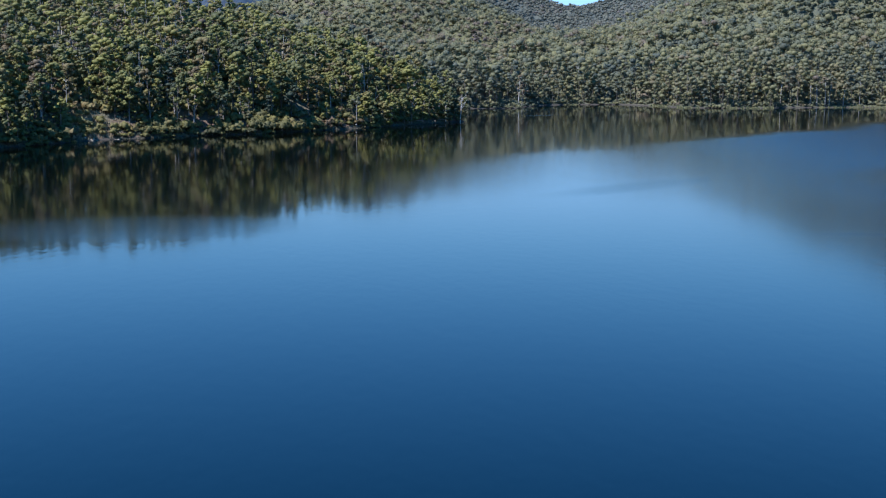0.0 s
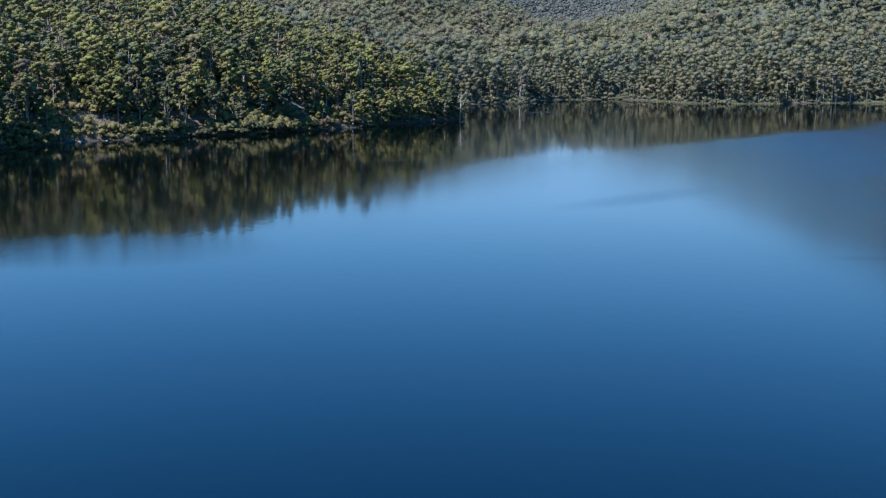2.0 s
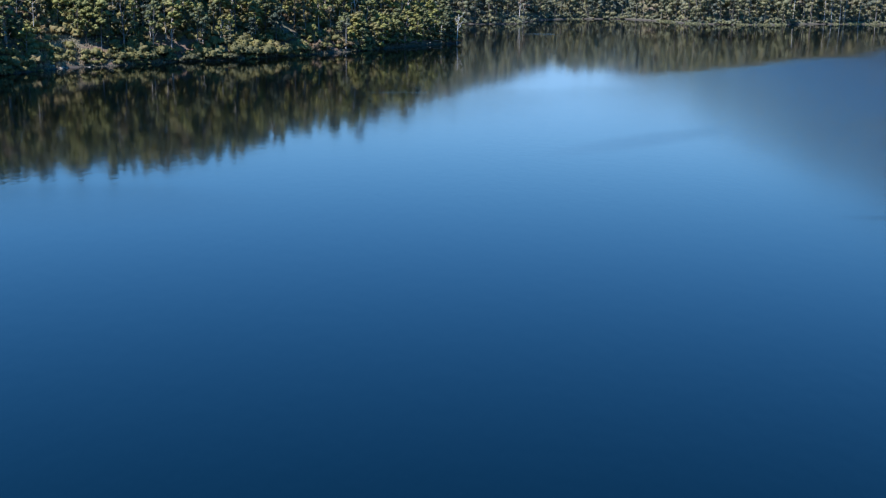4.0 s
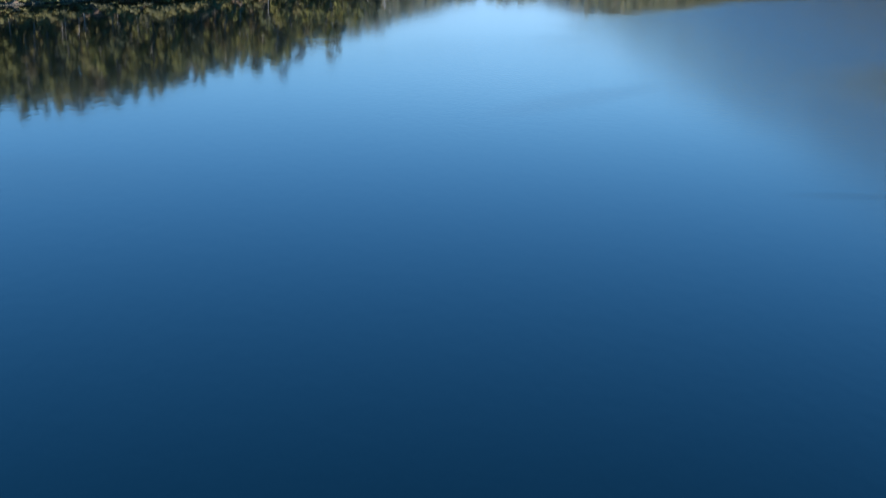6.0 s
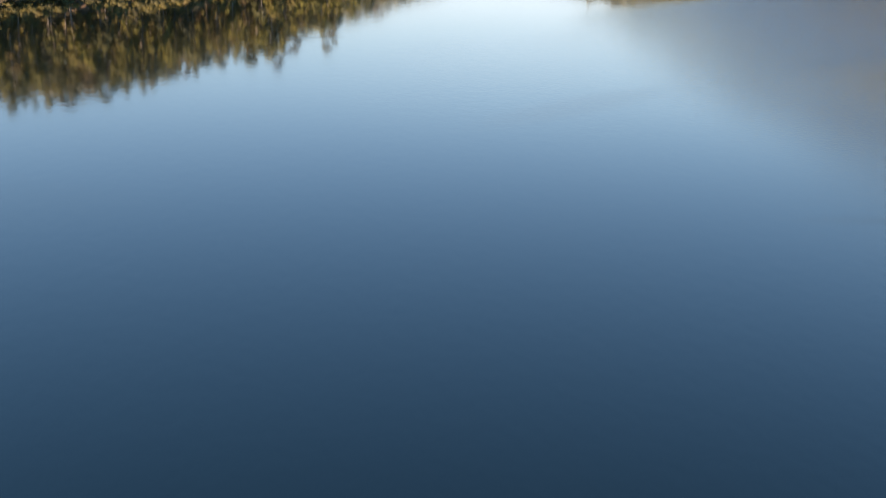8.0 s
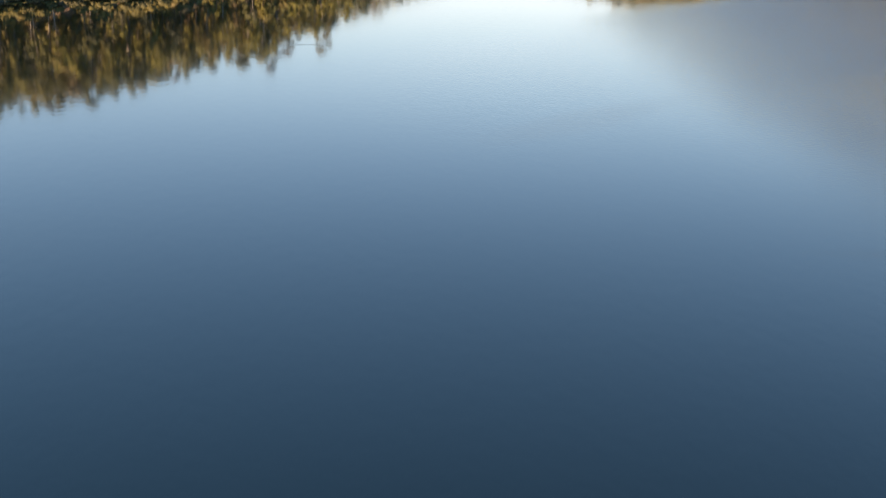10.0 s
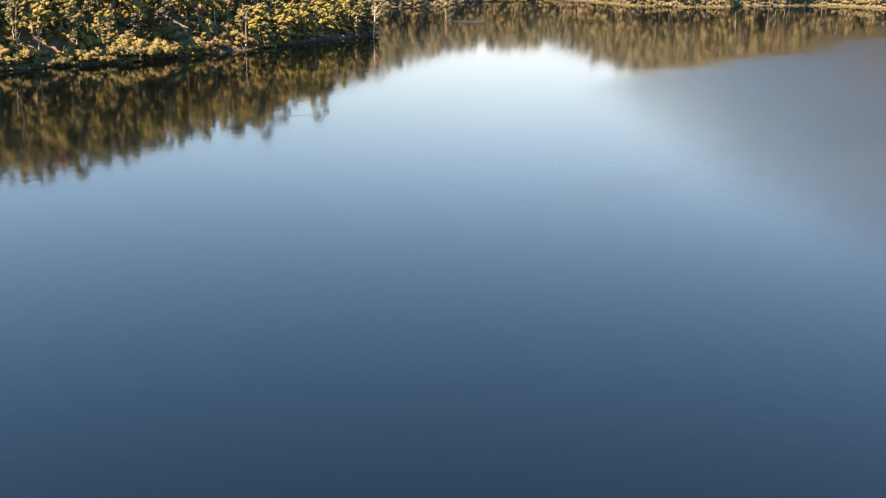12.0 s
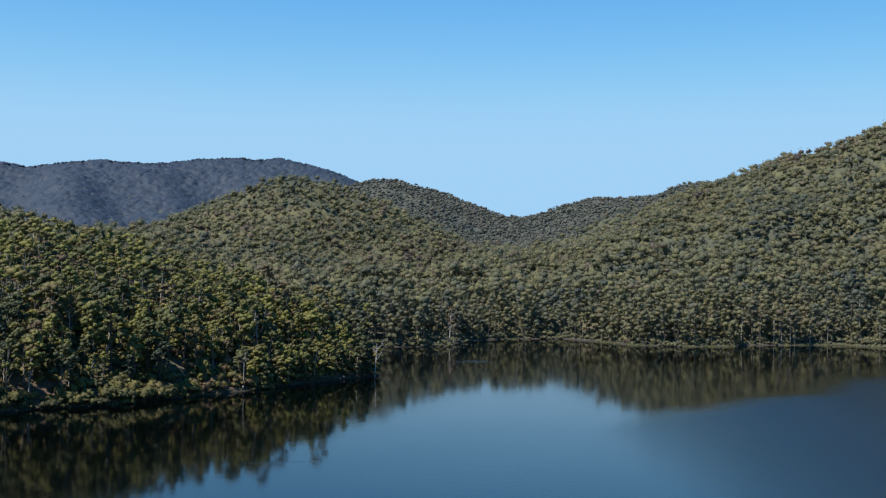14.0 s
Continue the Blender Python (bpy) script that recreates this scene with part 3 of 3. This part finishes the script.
forest("headland_forest", MID, hx[rest], hy[rest], np.clip(np.exp(rng.normal(-0.06, 0.22, len(rest))), 0.5, 1.2), LEAF_NEAR, "dense green eucalypt forest on the headland hill", wood_mat=BARK)

# ---- far shore and hills ----
GRASSY = [(24, 58), (100, 150), (168, 214), (229, 243), (257, 334)]      # stretches of x with a low grassy edge


def grassy(x):
    return np.logical_or.reduce([(np.asarray(x) > lo) & (np.asarray(x) < hi) for lo, hi in GRASSY])


FAR = [gum_arrays(500 + k, h * 1.1, sp, 1 + n, 14, 0.58, sides=4, low=0.42, limbs=3, flat=0.92) for k, (h, sp, n) in
       enumerate([(21, 4.6, 4), (18, 4.9, 3), (23, 4.7, 4), (15, 4.3, 3), (20, 4.1, 4), (25, 4.4, 5)])]
fx, fy = scatter(-180, 520, 890, 1240, 7.2, rng)
fs_ = shore_distance(fx, fy)
keep = (fs_ > 1.5) & ((fx > -100) | (fy > 930)) & (fy < 1190) & ~((fx > -16) & (fx < 9) & (fy < 938))
edge = keep & (fs_ < 75)
forest("far_shore_forest", FAR, fx[edge], fy[edge], np.clip(np.exp(rng.normal(-0.08, 0.24, edge.sum())), 0.5, 1.5), LEAF_FAR, "eucalypt forest along the far lake shore")
flat = keep & (fs_ >= 75)
FLAT = [far_tree_arrays(600 + k, h, rad, n - 2, 20, 0.8, 0.95) for k, (h, rad, n) in enumerate([(18, 4.4, 4), (16, 4.6, 4), (20, 4.3, 4), (14, 4.0, 3), (19, 4.0, 4)])]
forest("valley_forest", FLAT, fx[flat], fy[flat], np.clip(np.exp(rng.normal(-0.04, 0.2, flat.sum())), 0.6, 1.4), LEAF_FAR, "eucalypt forest on the flat behind the far shore")

HILL = [far_tree_arrays(700 + k, h * 0.9, rad * 0.88, 1, 21, 0.8, 0.84) for k, (h, rad, n) in
        enumerate([(13.5, 4.4, 3), (12, 4.7, 3), (15, 4.4, 3), (10, 4.1, 2), (14, 4.0, 3), (16, 4.2, 3), (12, 4.9, 3)])]
fx, fy = scatter(-760, 1060, 930, 2250, 6.3, rng)
fs_ = shore_distance(fx, fy)
keep = (fs_ > 6) & ((fy >= 1190) | (fx > 515) | ((fx < -175) & (fy > 930 + 0.2 * fx + 60)))
keep &= (fx > -400 - 0.24 * (fy - 900)) & (fx < 385 + 0.57 * (fy - 900))
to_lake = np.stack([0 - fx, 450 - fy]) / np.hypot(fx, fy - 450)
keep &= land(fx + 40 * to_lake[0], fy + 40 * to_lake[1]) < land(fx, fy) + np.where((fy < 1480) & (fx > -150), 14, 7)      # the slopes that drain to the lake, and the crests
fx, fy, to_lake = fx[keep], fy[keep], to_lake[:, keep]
size = np.clip(np.exp(rng.normal(0.0, 0.22, len(fx))), 0.6, 1.4) * (1.0 + 0.10 * np.sin(fx * 0.05) * np.sin(fy * 0.04))
RIDGE = [far_tree_arrays(800 + k, h, rad * 0.78, 1, 6, 1.0, 0.9) for k, (h, rad) in enumerate([(9, 4.7), (8, 5.0), (10, 4.6), (7.5, 4.8)])]
back = fy + rng.normal(0, 70, len(fx)) > 1560 + 60 * np.sin(fx * 0.02) - 0.75 * np.maximum(fx - 330, 0)
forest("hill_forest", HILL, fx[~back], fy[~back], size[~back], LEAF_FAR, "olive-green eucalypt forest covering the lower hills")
crest = land(fx - 30 * to_lake[0], fy - 30 * to_lake[1]) < land(fx, fy) + 1.5
back &= (rng.uniform(size=len(fx)) < 0.66) | crest
forest("ridge_forest", RIDGE, fx[back], fy[back], np.where(crest, 0.80, 0.95)[back] * size[back], LEAF_BACK_HAZED, "eucalypt trees standing out of the back ridges, greyed with painted haze")


def canopy(name, x0, x1, y0, y1, step, height, lump, leaf, label, seed, here):
    """The closed leaf canopy of a far forest: crowns as lumps on one surface over the ground, sunk into it where here() is false."""
    r = np.random.default_rng(seed)
    X, Y = np.meshgrid(np.arange(x0, x1, step), np.arange(y0, y1, step))
    shape = X.shape
    lumps = r.uniform(-1, 1, shape)
    lumps += 0.8 * np.repeat(np.repeat(r.uniform(-1, 1, (shape[0] // 3 + 1, shape[1] // 3 + 1)), 3, 0), 3, 1)[:shape[0], :shape[1]]
    X, Y = X + r.uniform(-0.42, 0.42, shape) * step, Y + r.uniform(-0.42, 0.42, shape) * step
    Z = land(X, Y) + np.where(here(X, Y), height + lump * lumps, -4.0)
    tone = np.clip(0.5 + 0.28 * lumps + r.normal(size=shape) * 0.12, 0, 1)
    ob = new(name, mesh_from(name, np.stack([X, Y, Z], -1).reshape(-1, 3), sheet(np.arange(shape[1]), np.arange(shape[0])), tone=tone.ravel(), smooth=True))
    ob.data.materials.append(leaf)
    return tagged(ob, label, "forest", kind="stuff")


canopy("hill_scrub", -480, 1060, 960, 1720, 5.4, 6.6, 2.4, LEAF_FAR, "olive-green saplings and scrub between the trees of the lower hills", 33,
       lambda x, y: (shore_distance(x, y) > 24) & (y < 1640 + 60 * np.sin(x * 0.02) - 0.75 * np.maximum(x - 330, 0)) & (x > -400 - 0.24 * (y - 900)) & ((x > -90) | (y > 960)))
canopy("ridge_scrub", -420, 1060, 1380, 2230, 5.2, 1.6, 1.4, LEAF_BACK_HAZED, "low scrub between the trees of the back ridges, greyed with painted haze", 31,
       lambda x, y: y > 1590 + 60 * np.sin(x * 0.02) - 0.75 * np.maximum(x - 330, 0))
canopy("range_canopy", -1060, 420, 3150, 4140, 6.2, 8.0, 4.4, LEAF_RANGE_HAZED, "closed forest canopy on the distant mountain range, tinted blue for haze", 32, lambda x, y: land(x, y) > 40)
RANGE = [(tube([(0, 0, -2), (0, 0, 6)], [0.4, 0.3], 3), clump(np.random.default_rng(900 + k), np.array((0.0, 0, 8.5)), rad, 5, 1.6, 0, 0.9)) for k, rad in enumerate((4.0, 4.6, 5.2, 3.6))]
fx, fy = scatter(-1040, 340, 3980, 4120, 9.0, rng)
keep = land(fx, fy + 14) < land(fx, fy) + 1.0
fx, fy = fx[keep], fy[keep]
forest("range_forest", RANGE, fx, fy, rng.uniform(0.8, 1.35, len(fx)), LEAF_RANGE_HAZED, "trees along the crest of the distant mountain range")

# ---- single things along the near shore ----
def place(x, y, turn=0.0, scale=1.0, sink=0.0):
    return Matrix.LocRotScale((x, y, float(land(x, y)) - sink), Euler((0, 0, turn)), (scale,) * 3)


def shrub_arrays(seed, radius, clumps, leaves=20, size=0.36):
    r = np.random.default_rng(seed)
    out = []
    for k in range(clumps):
        ang, d = k * 2.4, radius * 0.75 * math.sqrt(k / clumps)
        q = radius * r.uniform(0.34, 0.55)
        out.append(clump(r, np.array([d * math.cos(ang), d * math.sin(ang), radius * 0.55 * (1 - 0.45 * d / radius)]), q, leaves, size, 1, 0.98))
    stems = [tube([(0, 0, -0.3), (0.5 * math.cos(a), 0.5 * math.sin(a), radius * 0.5)], [0.09, 0.04], 4) for a in (0.3, 2.2, 4.4)]
    return join(stems), join(out)


shrubs = []
for k, (rad, n) in enumerate([(2.0, 6), (2.6, 7), (1.6, 5), (3.0, 9)]):
    wood, leaf = shrub_arrays(1200 + k, rad, n)
    wm, cm = mesh_from("stems", *wood, smooth=True), mesh_from("foliage", *leaf, smooth=True)
    wm.materials.append(BARK)
    cm.materials.append(LEAF_SHRUB)
    shrubs.append((wm, cm))


def shrub(wm, cm, m, label):
    ob = new("shrub")
    for nm, me in (("stems", wm), ("foliage", cm)):
        c = new(nm, me)
        c.parent = ob
    ob.matrix_basis = m
    return tagged(ob, label, "shrub", "shoreline shrubs")


def along_shore(first, last, gap, r, inland):
    """Places along the waterline between two of its corners, a little inland."""
    out, line = [], SHORE[first:last + 1]
    for (ax, ay), (bx, by) in zip(line, line[1:]):
        ln = math.hypot(bx - ax, by - ay)
        nx, ny = -(by - ay) / ln, (bx - ax) / ln
        for k in range(max(1, int(ln / gap))):
            t, off = (k + r.uniform(0.1, 0.9)) * gap / ln, r.uniform(*inland)
            out.append((ax + t * (bx - ax) + nx * off, ay + t * (by - ay) + ny * off))
    return out


r = np.random.default_rng(43)
for k, (x, y) in enumerate(along_shore(8, 13, 5.0, r, (0.6, 3.0)) + along_shore(8, 13, 6.0, r, (6.0, 10.0))):
    tree(*tip[k % 3], place(x, y, r.uniform(0, 6.28), r.uniform(0.75, 1.1)), "dense eucalypt with low boughs hanging over the water at the point")
for k, (x, y) in enumerate(along_shore(0, 1, 4.0, r, (0.5, 3.0)) + along_shore(0, 1, 5.0, r, (5.0, 12.0))):
    tree(*tip[k % 3], place(x, y, r.uniform(0, 6.28), r.uniform(0.7, 1.0)), "dense yellow-green eucalypt with low boughs over the dark bank")
r = np.random.default_rng(41)
for x, y in along_shore(0, 12, 1.5, r, (-1.2, 5.0)):
    if r.uniform() < (0.72 if in_clearing(x, y) else 0.9 if x > -128 else 0.12):
        continue
    wm, cm = shrubs[r.integers(0, 4)]
    shrub(wm, cm, place(x, y, r.uniform(0, 6.28), r.uniform(0.6, 1.6)), "olive-green rounded shrub overhanging the lake bank")
for x, y, sc in [(-197, 600, 1.7), (-192, 602, 2.0), (-188, 606, 1.8), (-184, 609, 2.1), (-179, 613, 1.9), (-175, 618, 1.6), (-190, 609, 1.7), (-181, 616, 1.8), (-196, 605, 1.5)]:
    shrub(*shrubs[3], place(x, y, x, sc), "large yellow-green rounded shrub at the water's edge")


# low understorey on the headland and along the far shore
UNDER = [(tube([(0, 0, -0.2), (0, 0, 1.0)], [0.08, 0.04], 3), join([clump(np.random.default_rng(1300 + k), np.array((0.0, 0, 1.1)), 1.5, 7, 0.6, 0, 0.9),
                                                                    clump(np.random.default_rng(1320 + k), np.array((1.2, 0.6, 0.8)), 1.0, 4, 0.55, 0, 0.9)])) for k in range(4)]
ux, uy = scatter(-340, -66, 480, 760, 3.3, r)
us = shore_distance(ux, uy)
keep = (us > 0.8) & (us < 80) & ((np.sin(ux * 0.11 + 2.0) * np.sin(uy * 0.13) < 0.75) | (us < 6)) & (~in_clearing(ux, uy, 0.8) | (r.uniform(size=len(ux)) < 0.4)) & ((us > 12) | (us < 2.5) | (r.uniform(size=len(ux)) < 0.95))
forest("headland_understorey", UNDER, ux[keep], uy[keep], r.uniform(0.7, 2.3, keep.sum()), LEAF_SHRUB, "low scrub and saplings under the headland trees", "scrub")
ux, uy = scatter(-100, 420, 880, 1030, 3.4, r)
us = shore_distance(ux, uy)
keep = (us > np.where(grassy(ux), 2.2, -0.6)) & ((us < 6) | ((us < 24) & (r.uniform(size=len(ux)) < 0.6)))
forest("far_shore_scrub", UNDER, ux[keep], uy[keep], np.where(us[keep] > 4, 1.0, 0.72) * r.uniform(0.8, 2.0, keep.sum()), LEAF_FAR, "low scrub along the far lake shore", "scrub")


def dead_tree(arrays, m, label, wood=None):
    ob = new("dead_tree", mesh_from("dead_tree", *arrays, smooth=True))
    ob.data.materials.append(wood or DEADWOOD)
    ob.matrix_basis = m
    return tagged(ob, label, "dead tree", "dead trees")


dead_tree(dead_arrays(6, 17.0, 11, 0.014), place(-77.0, 708.6), "bleached dead tree with bare limbs on the headland tip")
for k, (x, y, h) in enumerate([(-219, 619, 15), (-216, 622, 17), (-157, 674, 13), (-176, 657, 20), (-173, 692, 11), (-215, 647, 18), (-243, 712, 22),
                               (-135, 687, 16), (-242, 616, 17), (-202, 614, 9), (-181, 629, 10), (-284, 566, 14), (-262, 583, 16), (-196, 690, 15)]):
    dead_tree(dead_arrays(20 + k, h, 3 + k % 4, 0.011), place(x, y, k), "pale bare dead tree among the headland eucalypts")
dead_tree(dead_arrays(50, 24, 8), place(74, 1040), "large grey dead tree with bare forked limbs behind the far shore")
dead_tree(dead_arrays(51, 24, 6), place(338, 975), "large grey dead tree with bare forked limbs behind the far shore")

# pale straight trunks at the edge of the far forest
tall = []
for k, (h, sp) in enumerate([(27, 3.6), (24, 3.2), (29, 4.0)]):
    wood, crown = tree_arrays(1500 + k, h, sp, 4, 2, 14, 0.7, low=0.62, girth=0.013)
    wm, cm = mesh_from("trunk", *wood, smooth=True), mesh_from("crown", *crown, smooth=True)
    wm.materials.append(DEADWOOD)
    cm.materials.append(LEAF_FAR)
    tall.append((wm, cm))
for k, (x, y) in enumerate([(250.5, 942), (257, 943), (263.6, 942), (268, 944), (281, 945), (297, 948), (320, 940), (331, 932), (224, 941)]):
    ob = tree(*tall[k % 3], place(x, y, k * 1.3, 0.85 + 0.05 * (k % 4)), "tall eucalypt with a straight pale trunk at the far shore")
    tagged(ob, group="far shore trees")
# two pale gums with thin browning crowns on a spit of the far shore
for seed, h, x, y in ((1521, 27.0, 0.0, 929.0), (1522, 19.0, 3.2, 931.0)):
    wood, crown = gum_arrays(seed, h, 4.0, 6, 9, 0.55, low=0.58, girth=0.012, per=2)
    wm, cm = mesh_from("trunk", *wood, smooth=True), mesh_from("crown", *crown, smooth=True)
    wm.materials.append(DEADWOOD)
    cm.materials.append(LEAF_BROWN)
    tagged(tree(wm, cm, Matrix.Translation((x, y, -0.3)), "tall eucalypt with pale trunk and thin browning crown in the shallows"), group="far shore trees")
ob = tree(*tall[1], place(-143.5, 645.5, 0.4, 0.72), "slender eucalypt with a white trunk above the bank")


# ---- reeds, rocks and fallen timber ----
def reed_bank(places, height, label, r, blade=None):
    """Tufts of thin blades, each tuft a fan."""
    vs, fs, n = [], [], 0
    for x, y in places:
        z = max(float(land(x, y)), -0.15)
        for k in range(9):
            a, b_ = r.uniform(0, 6.28), r.uniform(0.1, 0.7)
            h, w = height * r.uniform(0.6, 1.2), r.uniform(0.12, 0.28)
            px, py = x + r.normal() * 0.5, y + r.normal() * 0.5
            vs += [(px - w * math.cos(a), py - w * math.sin(a), z - 0.1), (px + w * math.cos(a), py + w * math.sin(a), z - 0.1),
                   (px + b_ * math.sin(a) * h * 0.5, py - b_ * math.cos(a) * h * 0.5, z + h)]
            fs.append((n, n + 1, n + 2))
            n += 3
    ob = new("reeds", mesh_from("reeds", vs, fs))
    ob.data.materials.append(blade or GRASS)
    return tagged(ob, label, "reeds", kind="stuff")


spots = [q for q in along_shore(25, 29, 0.28, r, (-1.2, 2.6)) + along_shore(30, 33, 0.28, r, (-1.2, 2.6)) if grassy(q[0]) and math.sin(q[0] * 0.37) + 0.6 * math.sin(q[0] * 0.9) > -0.6]
reed_bank(spots, 0.9, "yellow-green reeds and grass on low banks of the far shore", r)
reed_bank([(31 + 14 * r.uniform(), 982 + 4 * r.uniform()) for _ in range(110)] + [(50 + 11 * r.uniform(), 982 + 2 * r.uniform()) for _ in range(40)], 1.1, "bright green grass tussocks at the edge of the far shore", r)
reed_bank([(x, y) for x, y in [(-273 + 8 * r.normal(), 558 + 8 * r.normal()) for _ in range(800)] if 0.3 < shore_distance(x, y) < 20], 1.0,
          "dry tan grass in the small clearing on the bank", r, DRY_GRASS)


reed_bank(along_shore(0, 11, 0.4, r, (-0.5, 1.6)), 0.8, "short olive sedge along the headland waterline", r, SEDGE)


def rock(x, y, size, r):
    bm = bmesh.new()
    bmesh.ops.create_icosphere(bm, subdivisions=2, radius=size)
    for v in bm.verts:
        v.co = v.co * r.uniform(0.78, 1.12)
        v.co.z *= 0.55
    me = bpy.data.meshes.new("rock")
    bm.to_mesh(me)
    bm.free()
    me.materials.append(ROCK)
    ob = new("rock", me)
    ob.matrix_basis = place(x, y, r.uniform(0, 6), 1.0, -0.1 * size)
    return tagged(ob, "pale grey-brown boulder on the lake bank", "rock", "shore rocks")


for k in range(26):
    rock(-267 + r.normal() * 7, 549 + r.normal() * 4, r.uniform(0.4, 1.1), r)
for x, y in along_shore(6, 11, 9.0, r, (0.2, 2.0)):
    rock(x, y, r.uniform(0.4, 0.9), r)


def log(x, y, length, turn, r):
    v, f = tube([(-length / 2, 0, 0.25), (0, 0.2, 0.32), (length / 2, -0.1, 0.2)], [0.30, 0.25, 0.12], 7)
    v2, f2 = tube([(length * 0.2, 0.1, 0.3), (length * 0.32, 0.9, 0.7)], [0.12, 0.04], 5)
    ob = new("fallen_log", mesh_from("fallen_log", *join([(v, f), (v2, f2)]), smooth=True))
    ob.data.materials.append(DEADWOOD)
    ob.matrix_basis = place(x, y, turn)
    return tagged(ob, "bleached fallen log lying on the bank", "log", "fallen logs")


for x, y in along_shore(3, 11, 14.0, r, (1.0, 4.5)):
    log(x, y, r.uniform(4, 8), r.uniform(-0.3, 1.8), r)
